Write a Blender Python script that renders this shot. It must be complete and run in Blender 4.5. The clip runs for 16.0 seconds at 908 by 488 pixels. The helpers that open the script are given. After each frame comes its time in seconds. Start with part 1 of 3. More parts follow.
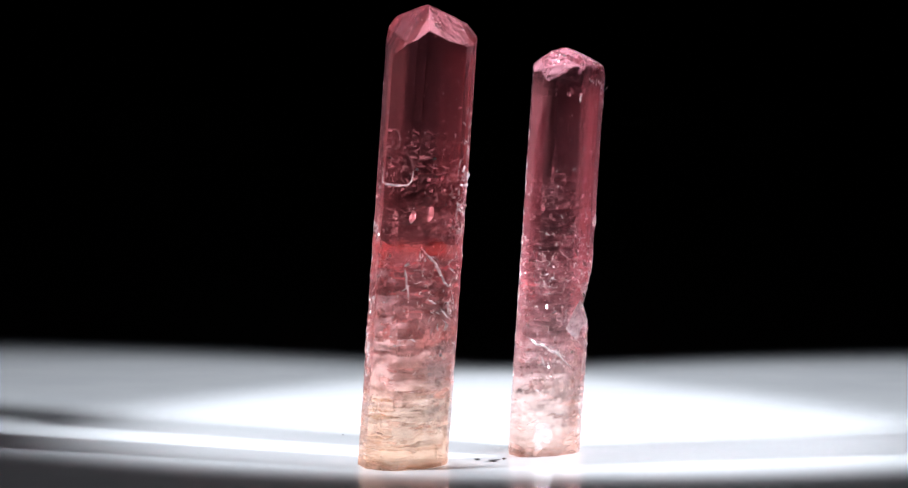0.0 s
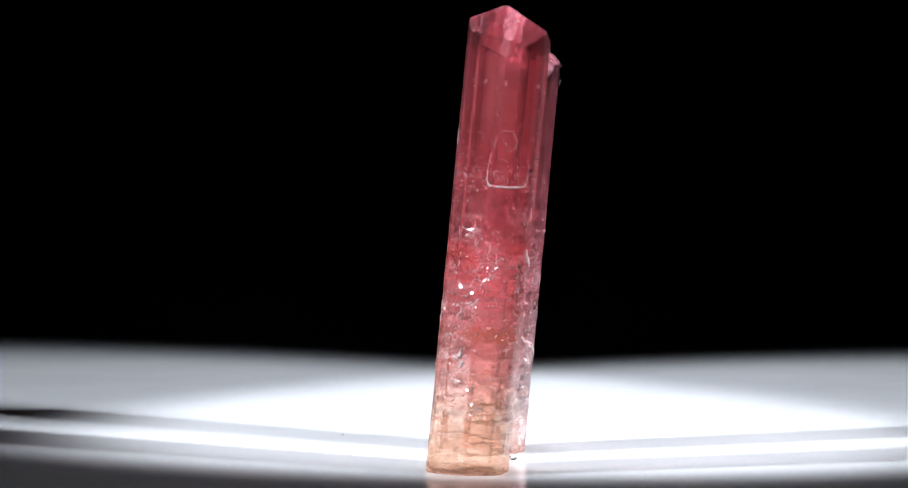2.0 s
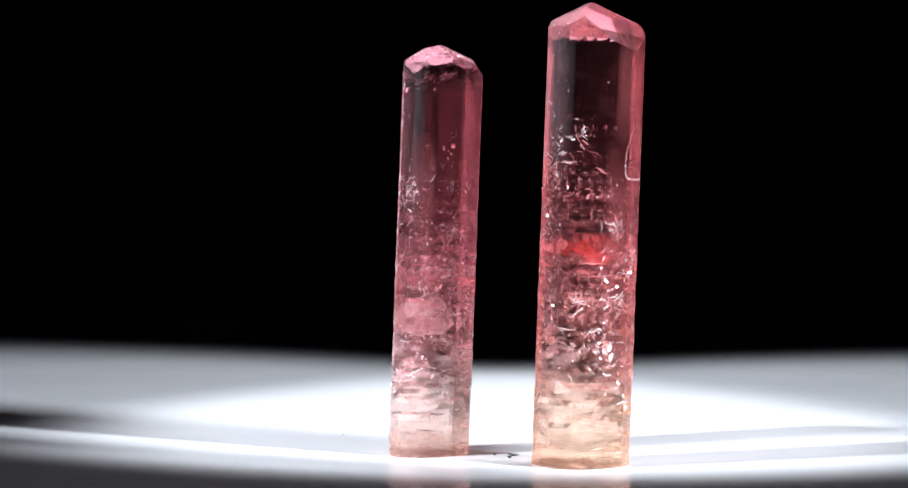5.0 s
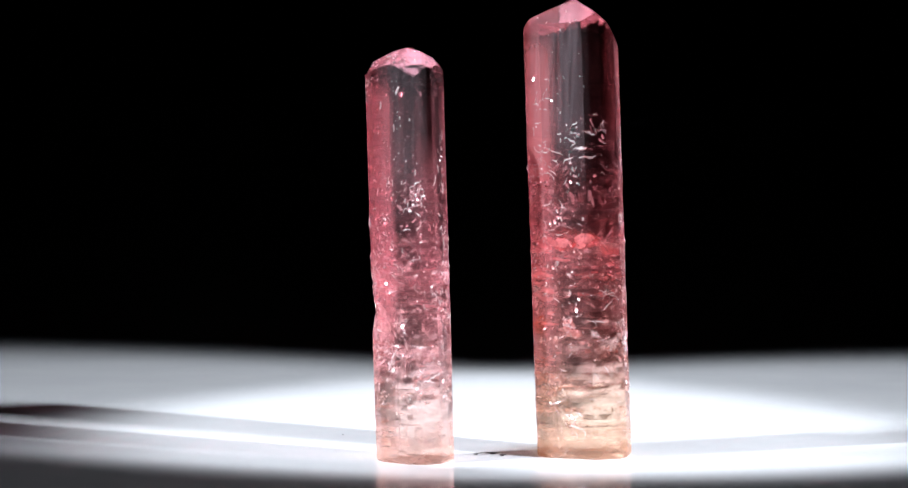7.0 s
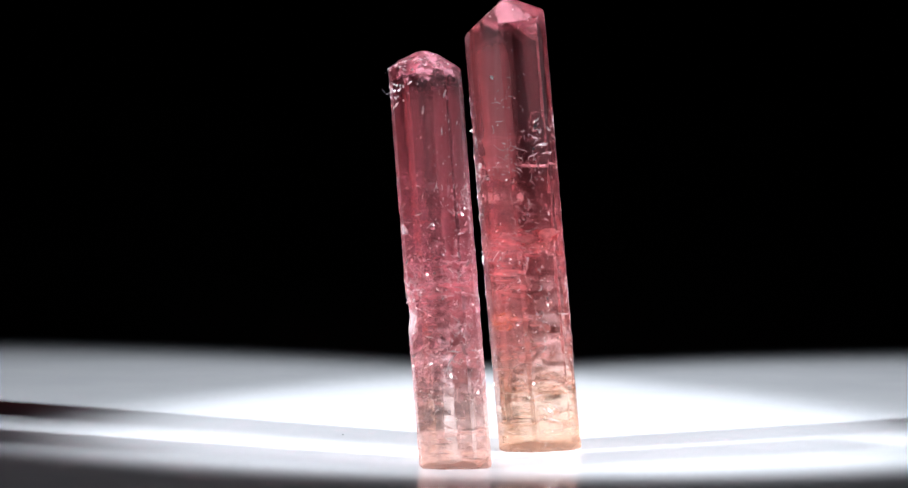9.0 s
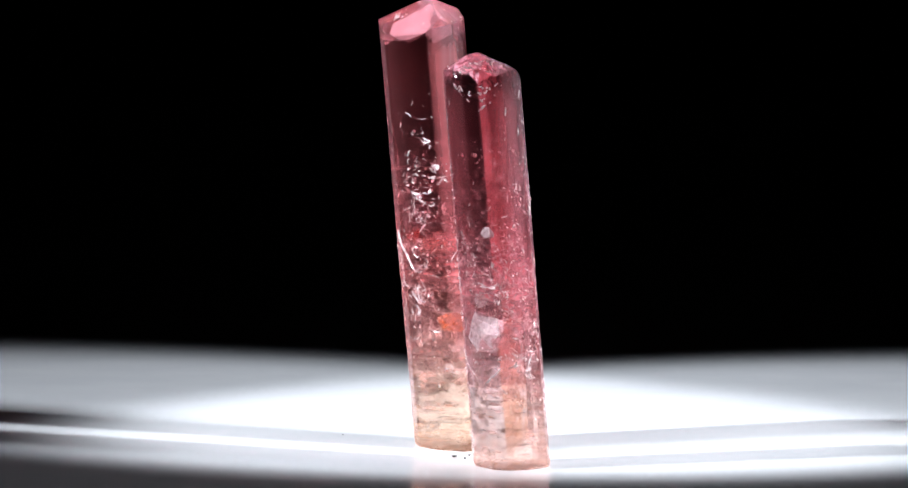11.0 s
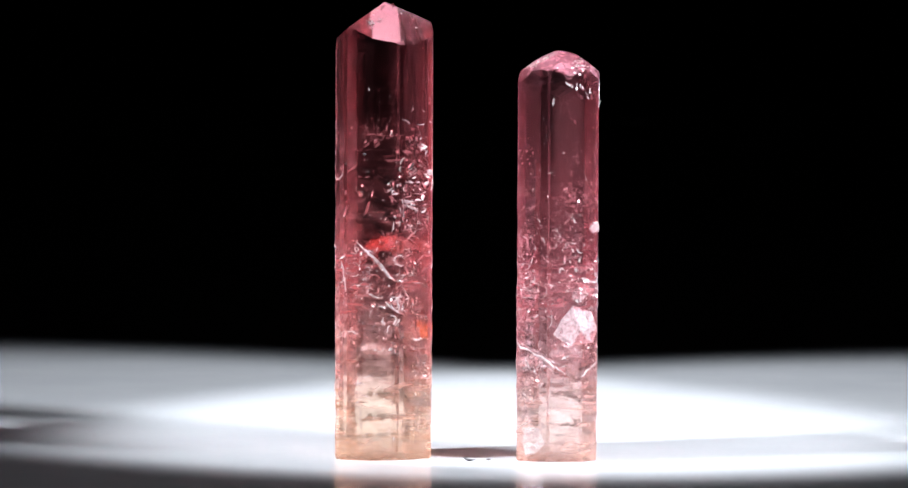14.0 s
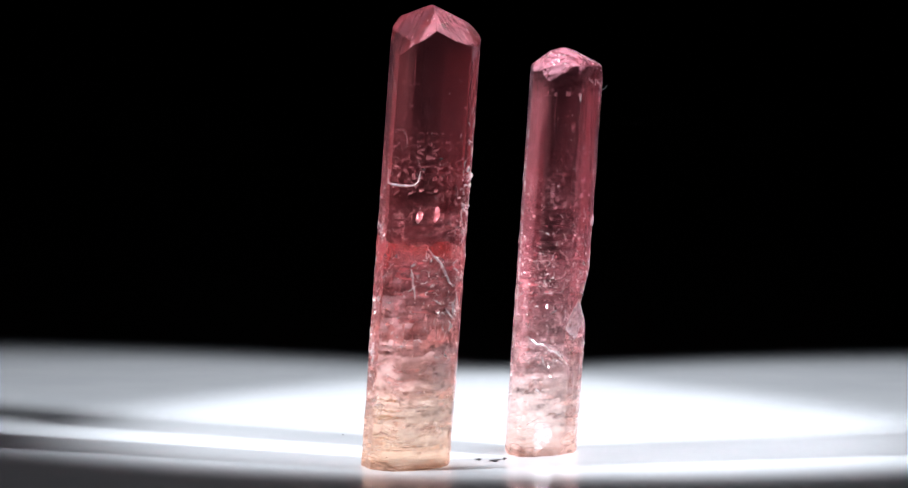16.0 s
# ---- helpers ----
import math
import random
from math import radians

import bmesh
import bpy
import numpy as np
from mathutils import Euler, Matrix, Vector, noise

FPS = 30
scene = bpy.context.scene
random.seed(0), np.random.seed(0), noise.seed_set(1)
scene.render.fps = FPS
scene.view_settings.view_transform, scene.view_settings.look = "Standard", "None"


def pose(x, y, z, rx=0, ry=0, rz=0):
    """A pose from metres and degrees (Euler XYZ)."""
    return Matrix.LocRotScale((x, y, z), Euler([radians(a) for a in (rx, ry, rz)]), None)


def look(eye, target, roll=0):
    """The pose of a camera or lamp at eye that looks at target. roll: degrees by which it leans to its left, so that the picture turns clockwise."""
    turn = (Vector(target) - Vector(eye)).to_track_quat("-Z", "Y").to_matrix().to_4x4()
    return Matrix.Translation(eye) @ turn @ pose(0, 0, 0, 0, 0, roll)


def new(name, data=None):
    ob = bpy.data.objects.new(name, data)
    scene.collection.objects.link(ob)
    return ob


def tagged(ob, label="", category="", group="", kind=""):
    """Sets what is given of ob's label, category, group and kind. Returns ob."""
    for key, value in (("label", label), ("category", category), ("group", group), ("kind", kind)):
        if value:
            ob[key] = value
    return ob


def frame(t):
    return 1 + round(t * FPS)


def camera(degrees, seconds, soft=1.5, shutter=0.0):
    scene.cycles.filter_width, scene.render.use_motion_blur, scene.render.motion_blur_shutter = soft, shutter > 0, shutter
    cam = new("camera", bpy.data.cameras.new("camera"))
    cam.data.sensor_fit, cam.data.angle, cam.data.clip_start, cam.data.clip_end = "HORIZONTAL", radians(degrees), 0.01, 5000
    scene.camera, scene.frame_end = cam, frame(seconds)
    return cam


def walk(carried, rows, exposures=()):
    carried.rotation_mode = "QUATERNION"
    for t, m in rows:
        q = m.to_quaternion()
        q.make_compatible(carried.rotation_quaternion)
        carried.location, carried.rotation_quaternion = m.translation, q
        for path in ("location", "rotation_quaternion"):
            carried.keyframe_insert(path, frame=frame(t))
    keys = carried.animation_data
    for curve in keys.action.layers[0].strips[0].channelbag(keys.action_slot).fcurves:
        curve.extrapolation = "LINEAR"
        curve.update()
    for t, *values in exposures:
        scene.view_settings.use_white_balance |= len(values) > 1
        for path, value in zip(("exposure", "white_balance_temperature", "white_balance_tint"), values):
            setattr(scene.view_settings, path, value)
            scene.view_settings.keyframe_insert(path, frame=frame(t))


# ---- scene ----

# ---- camera: a still macro telephoto before a slowly turning display ----
cam = camera(8.785, 16.0, soft=1.5)
EYE, AIM, ROLL = (0.0, -0.77256, 0.09177), (-0.00433, 0.0, 0.02822), 0.14
walk(cam, [(0.0, look(EYE, AIM, ROLL)), (16.0, look(EYE, AIM, ROLL))], exposures=[(0.0, 0.0), (16.0, 0.0)])

# the display turns about the z axis at an even pace: seconds and degrees
TURN = [(k * 0.5, k * 0.5 * 22.775 + max(0.0, 1.5 - k * 1.3)) for k in range(33)]

# ---- world and lights ----
world = bpy.data.worlds.new("dark_studio")
scene.world = world
world.use_nodes = True
world.node_tree.nodes["Background"].inputs["Color"].default_value = (0.5, 0.52, 0.6, 1)
world.node_tree.nodes["Background"].inputs["Strength"].default_value = 0.0006


def spot(name, eye, target, watts, cone, blend, radius, colour):
    data = bpy.data.lights.new(name, "SPOT")
    data.energy, data.spot_size, data.spot_blend, data.shadow_soft_size, data.color = watts, radians(cone), blend, radius, colour
    ob = new(name, data)
    ob.matrix_world = look(eye, target)
    return ob


COOL = (0.85, 0.91, 1.0)
LAMP_RIGHT, LAMP_LEFT = (0.261, -0.148, 0.24), (-0.276, -0.117, 0.30)
AIM_RIGHT, AIM_LEFT = (-0.014, 0.0475, 0), (0.026, 0.0485, 0)
for side, lamp, aim, watts, cone in (("right", LAMP_RIGHT, AIM_RIGHT, 20.6, 18.6), ("left", LAMP_LEFT, AIM_LEFT, 22.6, 18.5)):
    spot("spot_" + side, lamp, aim, watts, cone, 0.55, 0.0085, COOL)
    spot("spill_" + side, lamp, (aim[0], -0.05, 0), watts * 0.02, 42.0, 1.0, 0.0085, COOL)  # weak extra spot at each head, added as stray light on the near table


# ---- materials ----
def node_material(name):
    m = bpy.data.materials.new(name)
    m.use_nodes = True
    t = m.node_tree
    t.nodes.clear()
    out = t.nodes.new("ShaderNodeOutputMaterial")
    return m, t, out


def node(t, kind, ins=None, operation="", feature=""):
    n = t.nodes.new(kind)
    if operation:
        n.operation = operation
    if feature:
        n.feature = feature
    for k, v in (ins or {}).items():
        if isinstance(v, bpy.types.NodeSocket):
            t.links.new(v, n.inputs[k])
        else:
            n.inputs[k].default_value = v
    return n


def ramp(t, fac, stops):
    n = t.nodes.new("ShaderNodeValToRGB")
    e = n.color_ramp.elements
    while len(e) < len(stops):
        e.new(0.5)
    for el, (p, c) in zip(e, stops):
        el.position, el.color = p, c if len(c) == 4 else (*c, 1)
    t.links.new(fac, n.inputs["Fac"])
    return n.outputs["Color"]


def table_material():
    m, t, out = node_material("white_gloss_acrylic")
    co = node(t, "ShaderNodeTexCoord").outputs["Object"]
    n1 = node(t, "ShaderNodeTexNoise", {"Vector": co, "Scale": 60.0, "Detail": 4.0})
    col = ramp(t, n1.outputs["Fac"], [(0.3, (0.74, 0.745, 0.76)), (0.7, (0.8, 0.8, 0.81))])
    n2 = node(t, "ShaderNodeTexNoise", {"Vector": co, "Scale": 900.0, "Detail": 2.0})
    bump = node(t, "ShaderNodeBump", {"Height": n2.outputs["Fac"], "Strength": 0.03, "Distance": 0.0002})
    p = node(t, "ShaderNodeBsdfPrincipled", {"Base Color": col, "Roughness": 0.07, "IOR": 1.49, "Normal": bump.outputs["Normal"]})
    t.links.new(p.outputs[0], out.inputs["Surface"])
    return m


def crystal_material(name, height, stops, haze_stops, seed, base, flank_glow, dusty_sheen, sheen, etched, lean):
    m, t, out = node_material(name)
    co = node(t, "ShaderNodeTexCoord").outputs["Object"]
    xyz = node(t, "ShaderNodeSeparateXYZ", {"Vector": co})
    up = node(t, "ShaderNodeMath", {0: xyz.outputs["Z"], 1: height}, operation="DIVIDE")
    wob = node(t, "ShaderNodeTexNoise", {"Vector": co, "Scale": 180.0, "Detail": 3.0})
    wobs = node(t, "ShaderNodeMath", {0: wob.outputs["Fac"], 1: 0.12, 2: -0.06}, operation="MULTIPLY_ADD")
    pos = node(t, "ShaderNodeMath", {0: up.outputs[0], 1: wobs.outputs[0]}, operation="ADD")
    col = ramp(t, pos.outputs[0], stops)
    haze_col = ramp(t, pos.outputs[0], haze_stops)
    # lengthwise growth lines and fine cross lines
    grow = node(t, "ShaderNodeMapping", {"Vector": co, "Scale": (1500.0, 1500.0, 25.0)})
    lines = node(t, "ShaderNodeTexNoise", {"Vector": grow.outputs[0], "Scale": 1.0, "Detail": 3.0})
    cross = node(t, "ShaderNodeMapping", {"Vector": co, "Scale": (80.0, 80.0, 1300.0)})
    rungs = node(t, "ShaderNodeTexNoise", {"Vector": cross.outputs[0], "Scale": 1.0, "Detail": 4.0})
    low = node(t, "ShaderNodeMapRange", {"Value": up.outputs[0], 1: 0.25, 2: 0.75, 3: 0.5, 4: 0.05})
    calm = node(t, "ShaderNodeMapRange", {"Value": up.outputs[0], 1: 0.1, 2: 0.3, 3: 0.4, 4: 1.0})
    low = node(t, "ShaderNodeMath", {0: low.outputs[0], 1: calm.outputs[0]}, operation="MULTIPLY")
    r2 = node(t, "ShaderNodeMath", {0: rungs.outputs["Fac"], 1: low.outputs[0]}, operation="MULTIPLY")
    etch = node(t, "ShaderNodeTexVoronoi", {"Vector": co, "Scale": 900.0}, feature="F1")
    at_tip = node(t, "ShaderNodeMapRange", {"Value": up.outputs[0], 1: 0.89, 2: 0.93, 3: 0.0, 4: etched})
    e2 = node(t, "ShaderNodeMath", {0: etch.outputs["Distance"], 1: at_tip.outputs[0]}, operation="MULTIPLY")
    r2 = node(t, "ShaderNodeMath", {0: r2.outputs[0], 1: e2.outputs[0]}, operation="ADD")
    h = node(t, "ShaderNodeMath", {0: lines.outputs["Fac"], 1: r2.outputs[0]}, operation="ADD")
    bump = node(t, "ShaderNodeBump", {"Height": h.outputs[0], "Strength": 0.16, "Distance": 0.0003})
    # pink sheen stands in for the light that brightens the edges
    glass = node(t, "ShaderNodeBsdfPrincipled", {"Base Color": col, "Roughness": 0.02, "IOR": 1.62,
                 "Transmission Weight": 1.0, "Sheen Weight": 0.35, "Sheen Roughness": 0.35, "Sheen Tint": sheen, "Normal": bump.outputs["Normal"]})
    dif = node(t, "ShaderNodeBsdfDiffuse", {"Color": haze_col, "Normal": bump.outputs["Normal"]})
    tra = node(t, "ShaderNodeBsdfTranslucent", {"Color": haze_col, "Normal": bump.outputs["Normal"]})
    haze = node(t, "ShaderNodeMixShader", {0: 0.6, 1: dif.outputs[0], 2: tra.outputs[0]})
    # glowing flanks: haze painted towards set azimuths in place of refracted light
    px = node(t, "ShaderNodeMath", {0: xyz.outputs["Z"], 1: -lean[0], 2: xyz.outputs["X"]}, operation="MULTIPLY_ADD")
    py = node(t, "ShaderNodeMath", {0: xyz.outputs["Z"], 1: -lean[1], 2: xyz.outputs["Y"]}, operation="MULTIPLY_ADD")
    flat = node(t, "ShaderNodeCombineXYZ", {0: px.outputs[0], 1: py.outputs[0]})
    way = node(t, "ShaderNodeVectorMath", {0: flat.outputs[0]}, operation="NORMALIZE")
    total = None
    for az, low_z, high_z, share in flank_glow:
        facing = node(t, "ShaderNodeVectorMath", {0: way.outputs[0], 1: (math.cos(radians(az)), math.sin(radians(az)), 0.0)}, operation="DOT_PRODUCT")
        side = node(t, "ShaderNodeMapRange", {"Value": facing.outputs["Value"], 1: 0.88, 2: 0.96, 3: 0.0, 4: share})
        rise = node(t, "ShaderNodeMapRange", {"Value": pos.outputs[0], 1: low_z, 2: low_z + 0.1, 3: 0.0, 4: 1.0})
        fall = node(t, "ShaderNodeMapRange", {"Value": pos.outputs[0], 1: high_z, 2: high_z + 0.1, 3: 1.0, 4: 0.0})
        side = node(t, "ShaderNodeMath", {0: side.outputs[0], 1: rise.outputs[0]}, operation="MULTIPLY")
        side = node(t, "ShaderNodeMath", {0: side.outputs[0], 1: fall.outputs[0]}, operation="MULTIPLY")
        total = side if total is None else node(t, "ShaderNodeMath", {0: total.outputs[0], 1: side.outputs[0]}, operation="ADD")
    # crowded level cracks and cloudy spots through the lower two thirds
    cracked = node(t, "ShaderNodeMapping", {"Vector": co, "Location": (seed, seed * 2.0, 0.0), "Scale": (260.0, 260.0, 1500.0)})
    fine = node(t, "ShaderNodeTexNoise", {"Vector": cracked.outputs[0], "Scale": 1.0, "Detail": 5.0, "Roughness": 0.62})
    lines_on = node(t, "ShaderNodeMapRange", {"Value": fine.outputs["Fac"], 1: 0.48, 2: 0.68, 3: 0.14, 4: 1.0})
    cloudy = node(t, "ShaderNodeMapping", {"Vector": co, "Location": (seed * 3.0, 0.0, seed), "Scale": (230.0, 230.0, 420.0)})
    cloud = node(t, "ShaderNodeTexNoise", {"Vector": cloudy.outputs[0], "Scale": 1.0, "Detail": 3.0})
    cloud_on = node(t, "ShaderNodeMapRange", {"Value": cloud.outputs["Fac"], 1: 0.42, 2: 0.64, 3: 0.1, 4: 1.0})
    zone = ramp(t, pos.outputs[0], [(z, (w, w, w)) for z, w in ((0.0, 0.7), (0.17, 0.6), (0.24, 0.34), (0.36, 0.34), (0.41, 0.66), (0.46, 0.66), (0.51, 0.16), (0.62, 0.14), (0.74, 0.04), (1.0, 0.02))])
    crowd = node(t, "ShaderNodeMath", {0: lines_on.outputs[0], 1: cloud_on.outputs[0]}, operation="MULTIPLY")
    crowd = node(t, "ShaderNodeMath", {0: crowd.outputs[0], 1: zone}, operation="MULTIPLY")
    both = node(t, "ShaderNodeMath", {0: total.outputs[0], 1: crowd.outputs[0]}, operation="ADD")
    both = node(t, "ShaderNodeMath", {0: both.outputs[0], 1: base}, operation="ADD")
    tip = node(t, "ShaderNodeMapRange", {"Value": up.outputs[0], 1: 0.88, 2: 0.94, 3: 1.0, 4: 0.15})
    # haze painted in at the foot to lift the dark contact shade there
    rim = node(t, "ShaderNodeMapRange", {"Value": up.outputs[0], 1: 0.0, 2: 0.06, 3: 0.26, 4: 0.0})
    upper = node(t, "ShaderNodeMath", {0: both.outputs[0], 1: tip.outputs[0]}, operation="MULTIPLY")
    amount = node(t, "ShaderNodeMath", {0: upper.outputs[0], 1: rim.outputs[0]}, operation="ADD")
    clear = node(t, "ShaderNodeBsdfTransparent", {"Color": col})
    # clearer towards the foot, so the shaded contact below comes out lighter
    open_foot = node(t, "ShaderNodeMapRange", {"Value": up.outputs[0], 1: 0.0, 2: 0.1, 3: 0.55, 4: 0.2})
    core = node(t, "ShaderNodeMixShader", {0: open_foot.outputs[0], 1: glass.outputs[0], 2: clear.outputs[0]})
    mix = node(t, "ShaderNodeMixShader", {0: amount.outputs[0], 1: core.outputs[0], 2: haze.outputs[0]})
    # a dusty, finely scratched side face; the grey film also paints in its sheen
    az, low_z, share = dusty_sheen
    facing = node(t, "ShaderNodeVectorMath", {0: way.outputs[0], 1: (math.cos(radians(az)), math.sin(radians(az)), 0.0)}, operation="DOT_PRODUCT")
    side = node(t, "ShaderNodeMapRange", {"Value": facing.outputs["Value"], 1: 0.68, 2: 0.88, 3: 0.0, 4: share})
    rise = node(t, "ShaderNodeMapRange", {"Value": pos.outputs[0], 1: low_z, 2: low_z + 0.15, 3: 0.2, 4: 1.0})
    patchy = node(t, "ShaderNodeMapRange", {"Value": lines.outputs["Fac"], 1: 0.3, 2: 0.7, 3: 0.4, 4: 1.4})
    side = node(t, "ShaderNodeMath", {0: side.outputs[0], 1: rise.outputs[0]}, operation="MULTIPLY")
    side = node(t, "ShaderNodeMath", {0: side.outputs[0], 1: patchy.outputs[0]}, operation="MULTIPLY")
    dust = node(t, "ShaderNodeBsdfDiffuse", {"Color": (0.64, 0.5, 0.54, 1), "Normal": bump.outputs["Normal"]})
    mix = node(t, "ShaderNodeMixShader", {0: side.outputs[0], 1: mix.outputs[0], 2: dust.outputs[0]})
    t.links.new(mix.outputs[0], out.inputs["Surface"])
    return m


def plain_material(name, colour, rough=0.5, **more):
    m, t, out = node_material(name)
    p = node(t, "ShaderNodeBsdfPrincipled", {"Base Color": (*colour, 1), "Roughness": rough, **more})
    t.links.new(p.outputs[0], out.inputs["Surface"])
    return m


def veil_material(name, colour, solid, gloss=0.3):
    """A healed crack: a milky film, part clear, part glossy."""
    m, t, out = node_material(name)
    co = node(t, "ShaderNodeTexCoord").outputs["Object"]
    n1 = node(t, "ShaderNodeTexNoise", {"Vector": co, "Scale": 1400.0, "Detail": 4.0, "Roughness": 0.7})
    fac = node(t, "ShaderNodeMapRange", {"Value": n1.outputs["Fac"], 1: 0.35, 2: 0.65, 3: solid * 0.35, 4: solid})
    bump = node(t, "ShaderNodeBump", {"Height": n1.outputs["Fac"], "Strength": 0.5, "Distance": 0.0002})
    dif = node(t, "ShaderNodeBsdfDiffuse", {"Color": (*colour, 1), "Normal": bump.outputs["Normal"]})
    tra = node(t, "ShaderNodeBsdfTranslucent", {"Color": (*colour, 1), "Normal": bump.outputs["Normal"]})
    body = node(t, "ShaderNodeMixShader", {0: 0.22, 1: dif.outputs[0], 2: tra.outputs[0]})
    shine = node(t, "ShaderNodeBsdfGlossy", {"Color": (0.95, 0.93, 0.93, 1), "Roughness": 0.16, "Normal": bump.outputs["Normal"]})
    film = node(t, "ShaderNodeMixShader", {0: gloss, 1: body.outputs[0], 2: shine.outputs[0]})
    clear = node(t, "ShaderNodeBsdfTransparent")
    mix = node(t, "ShaderNodeMixShader", {0: fac.outputs[0], 1: clear.outputs[0], 2: film.outputs[0]})
    t.links.new(mix.outputs[0], out.inputs["Surface"])
    return m


TABLE = table_material()
TALL_LEAN, SHORT_LEAN = (3.89 / 60, -4.12 / 60), (3.54 / 60, -3.9 / 60)
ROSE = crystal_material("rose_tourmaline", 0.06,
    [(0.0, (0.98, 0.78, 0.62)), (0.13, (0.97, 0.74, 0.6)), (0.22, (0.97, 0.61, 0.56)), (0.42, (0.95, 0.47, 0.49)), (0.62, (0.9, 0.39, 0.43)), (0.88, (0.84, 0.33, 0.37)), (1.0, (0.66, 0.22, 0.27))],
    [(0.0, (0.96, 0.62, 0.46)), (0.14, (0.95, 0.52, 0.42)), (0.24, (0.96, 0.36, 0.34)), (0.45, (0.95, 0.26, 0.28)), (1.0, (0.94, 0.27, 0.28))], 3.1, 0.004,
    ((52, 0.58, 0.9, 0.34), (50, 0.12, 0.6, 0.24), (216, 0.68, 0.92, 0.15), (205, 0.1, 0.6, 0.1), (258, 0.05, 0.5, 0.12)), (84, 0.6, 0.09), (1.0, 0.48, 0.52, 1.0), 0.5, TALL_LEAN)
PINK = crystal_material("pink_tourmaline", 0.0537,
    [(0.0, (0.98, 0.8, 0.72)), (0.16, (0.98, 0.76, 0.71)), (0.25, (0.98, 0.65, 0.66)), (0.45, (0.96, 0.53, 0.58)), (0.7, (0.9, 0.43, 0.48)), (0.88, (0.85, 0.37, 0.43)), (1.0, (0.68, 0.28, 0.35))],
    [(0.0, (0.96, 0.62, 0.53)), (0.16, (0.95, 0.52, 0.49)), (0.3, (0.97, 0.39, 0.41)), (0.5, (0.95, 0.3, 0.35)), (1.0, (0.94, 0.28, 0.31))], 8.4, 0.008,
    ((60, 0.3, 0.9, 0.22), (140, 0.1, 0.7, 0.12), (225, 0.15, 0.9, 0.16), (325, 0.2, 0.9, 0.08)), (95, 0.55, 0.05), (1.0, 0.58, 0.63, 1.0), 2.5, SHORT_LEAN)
CLOUD = veil_material("milky_cloud", (0.98, 0.7, 0.68), 0.75, 0.15)
WHITE_VEIL = veil_material("white_crack_film", (0.95, 0.86, 0.86), 1.0, 0.35)
PALE_VEIL = veil_material("pale_pink_crack_film", (0.95, 0.72, 0.72), 0.9, 0.4)
PINK_VEIL = veil_material("pink_crack_film", (0.92, 0.55, 0.57), 0.62, 0.5)
INNER_FILM = veil_material("inner_film", (0.92, 0.68, 0.68), 0.2, 0.5)
GLINT = veil_material("white_glint_face", (0.97, 0.92, 0.92), 1.0, 0.5)
MIRROR_FACE = plain_material("mirror_glint_face", (0.95, 0.92, 0.92), 0.28, Metallic=1.0)
BROWN_CRACK = veil_material("brown_crack_film", (0.2, 0.08, 0.05), 0.8, 0.1)
AMBER_FILM = veil_material("amber_crack_film", (0.72, 0.34, 0.12), 0.7, 0.3)
DARK_FILM = veil_material("dark_red_step", (0.3, 0.07, 0.09), 0.6, 0.15)
RED_VEIL = veil_material("red_crack_film", (0.75, 0.11, 0.08), 0.65, 0.2)
ORANGE_VEIL = veil_material("orange_crack_film", (0.85, 0.3, 0.08), 0.65, 0.2)
CHIP_FACE = veil_material("chipped_pale_face", (0.96, 0.8, 0.82), 0.8, 0.25)
FOOT_GLARE = veil_material("painted_foot_glare", (0.97, 0.92, 0.92), 0.42, 0.2)
DARK_SPECK = plain_material("dark_grit", (0.03, 0.025, 0.025), 0.6)
FIBRE = plain_material("grey_fibre", (0.35, 0.33, 0.36), 0.6)
BLACK_CLOTH = plain_material("black_cloth", (0.11, 0.10, 0.115), 0.95)
BLACK_METAL = plain_material("black_painted_metal", (0.012, 0.012, 0.013), 0.45)


# ---- building helpers ----
def link_mesh(name, bm, material, parent=None, label=""):
    me = bpy.data.meshes.new(name)
    bmesh.ops.recalc_face_normals(bm, faces=bm.faces)
    bm.to_mesh(me)
    bm.free()
    me.materials.append(material)
    ob = new(name, me)
    ob.parent = parent
    return tagged(ob, label)


part = link_mesh


def slice_off(bm, co, no):
    """Cuts a closed mesh by a plane, drops the side that the normal points to and closes the cut."""
    geom = bm.verts[:] + bm.edges[:] + bm.faces[:]
    res = bmesh.ops.bisect_plane(bm, geom=geom, plane_co=co, plane_no=no, clear_outer=True, dist=1e-8)
    edges = [e for e in res["geom_cut"] if isinstance(e, bmesh.types.BMEdge)]
    if edges:
        bmesh.ops.contextual_create(bm, geom=edges)


def reach(faces, ang):
    """Distance from the axis to the outline whose sides lie at (azimuth, distance), towards ang in radians."""
    return min(d / math.cos(ang - radians(az)) for az, d in faces if math.cos(ang - radians(az)) > 0.05)


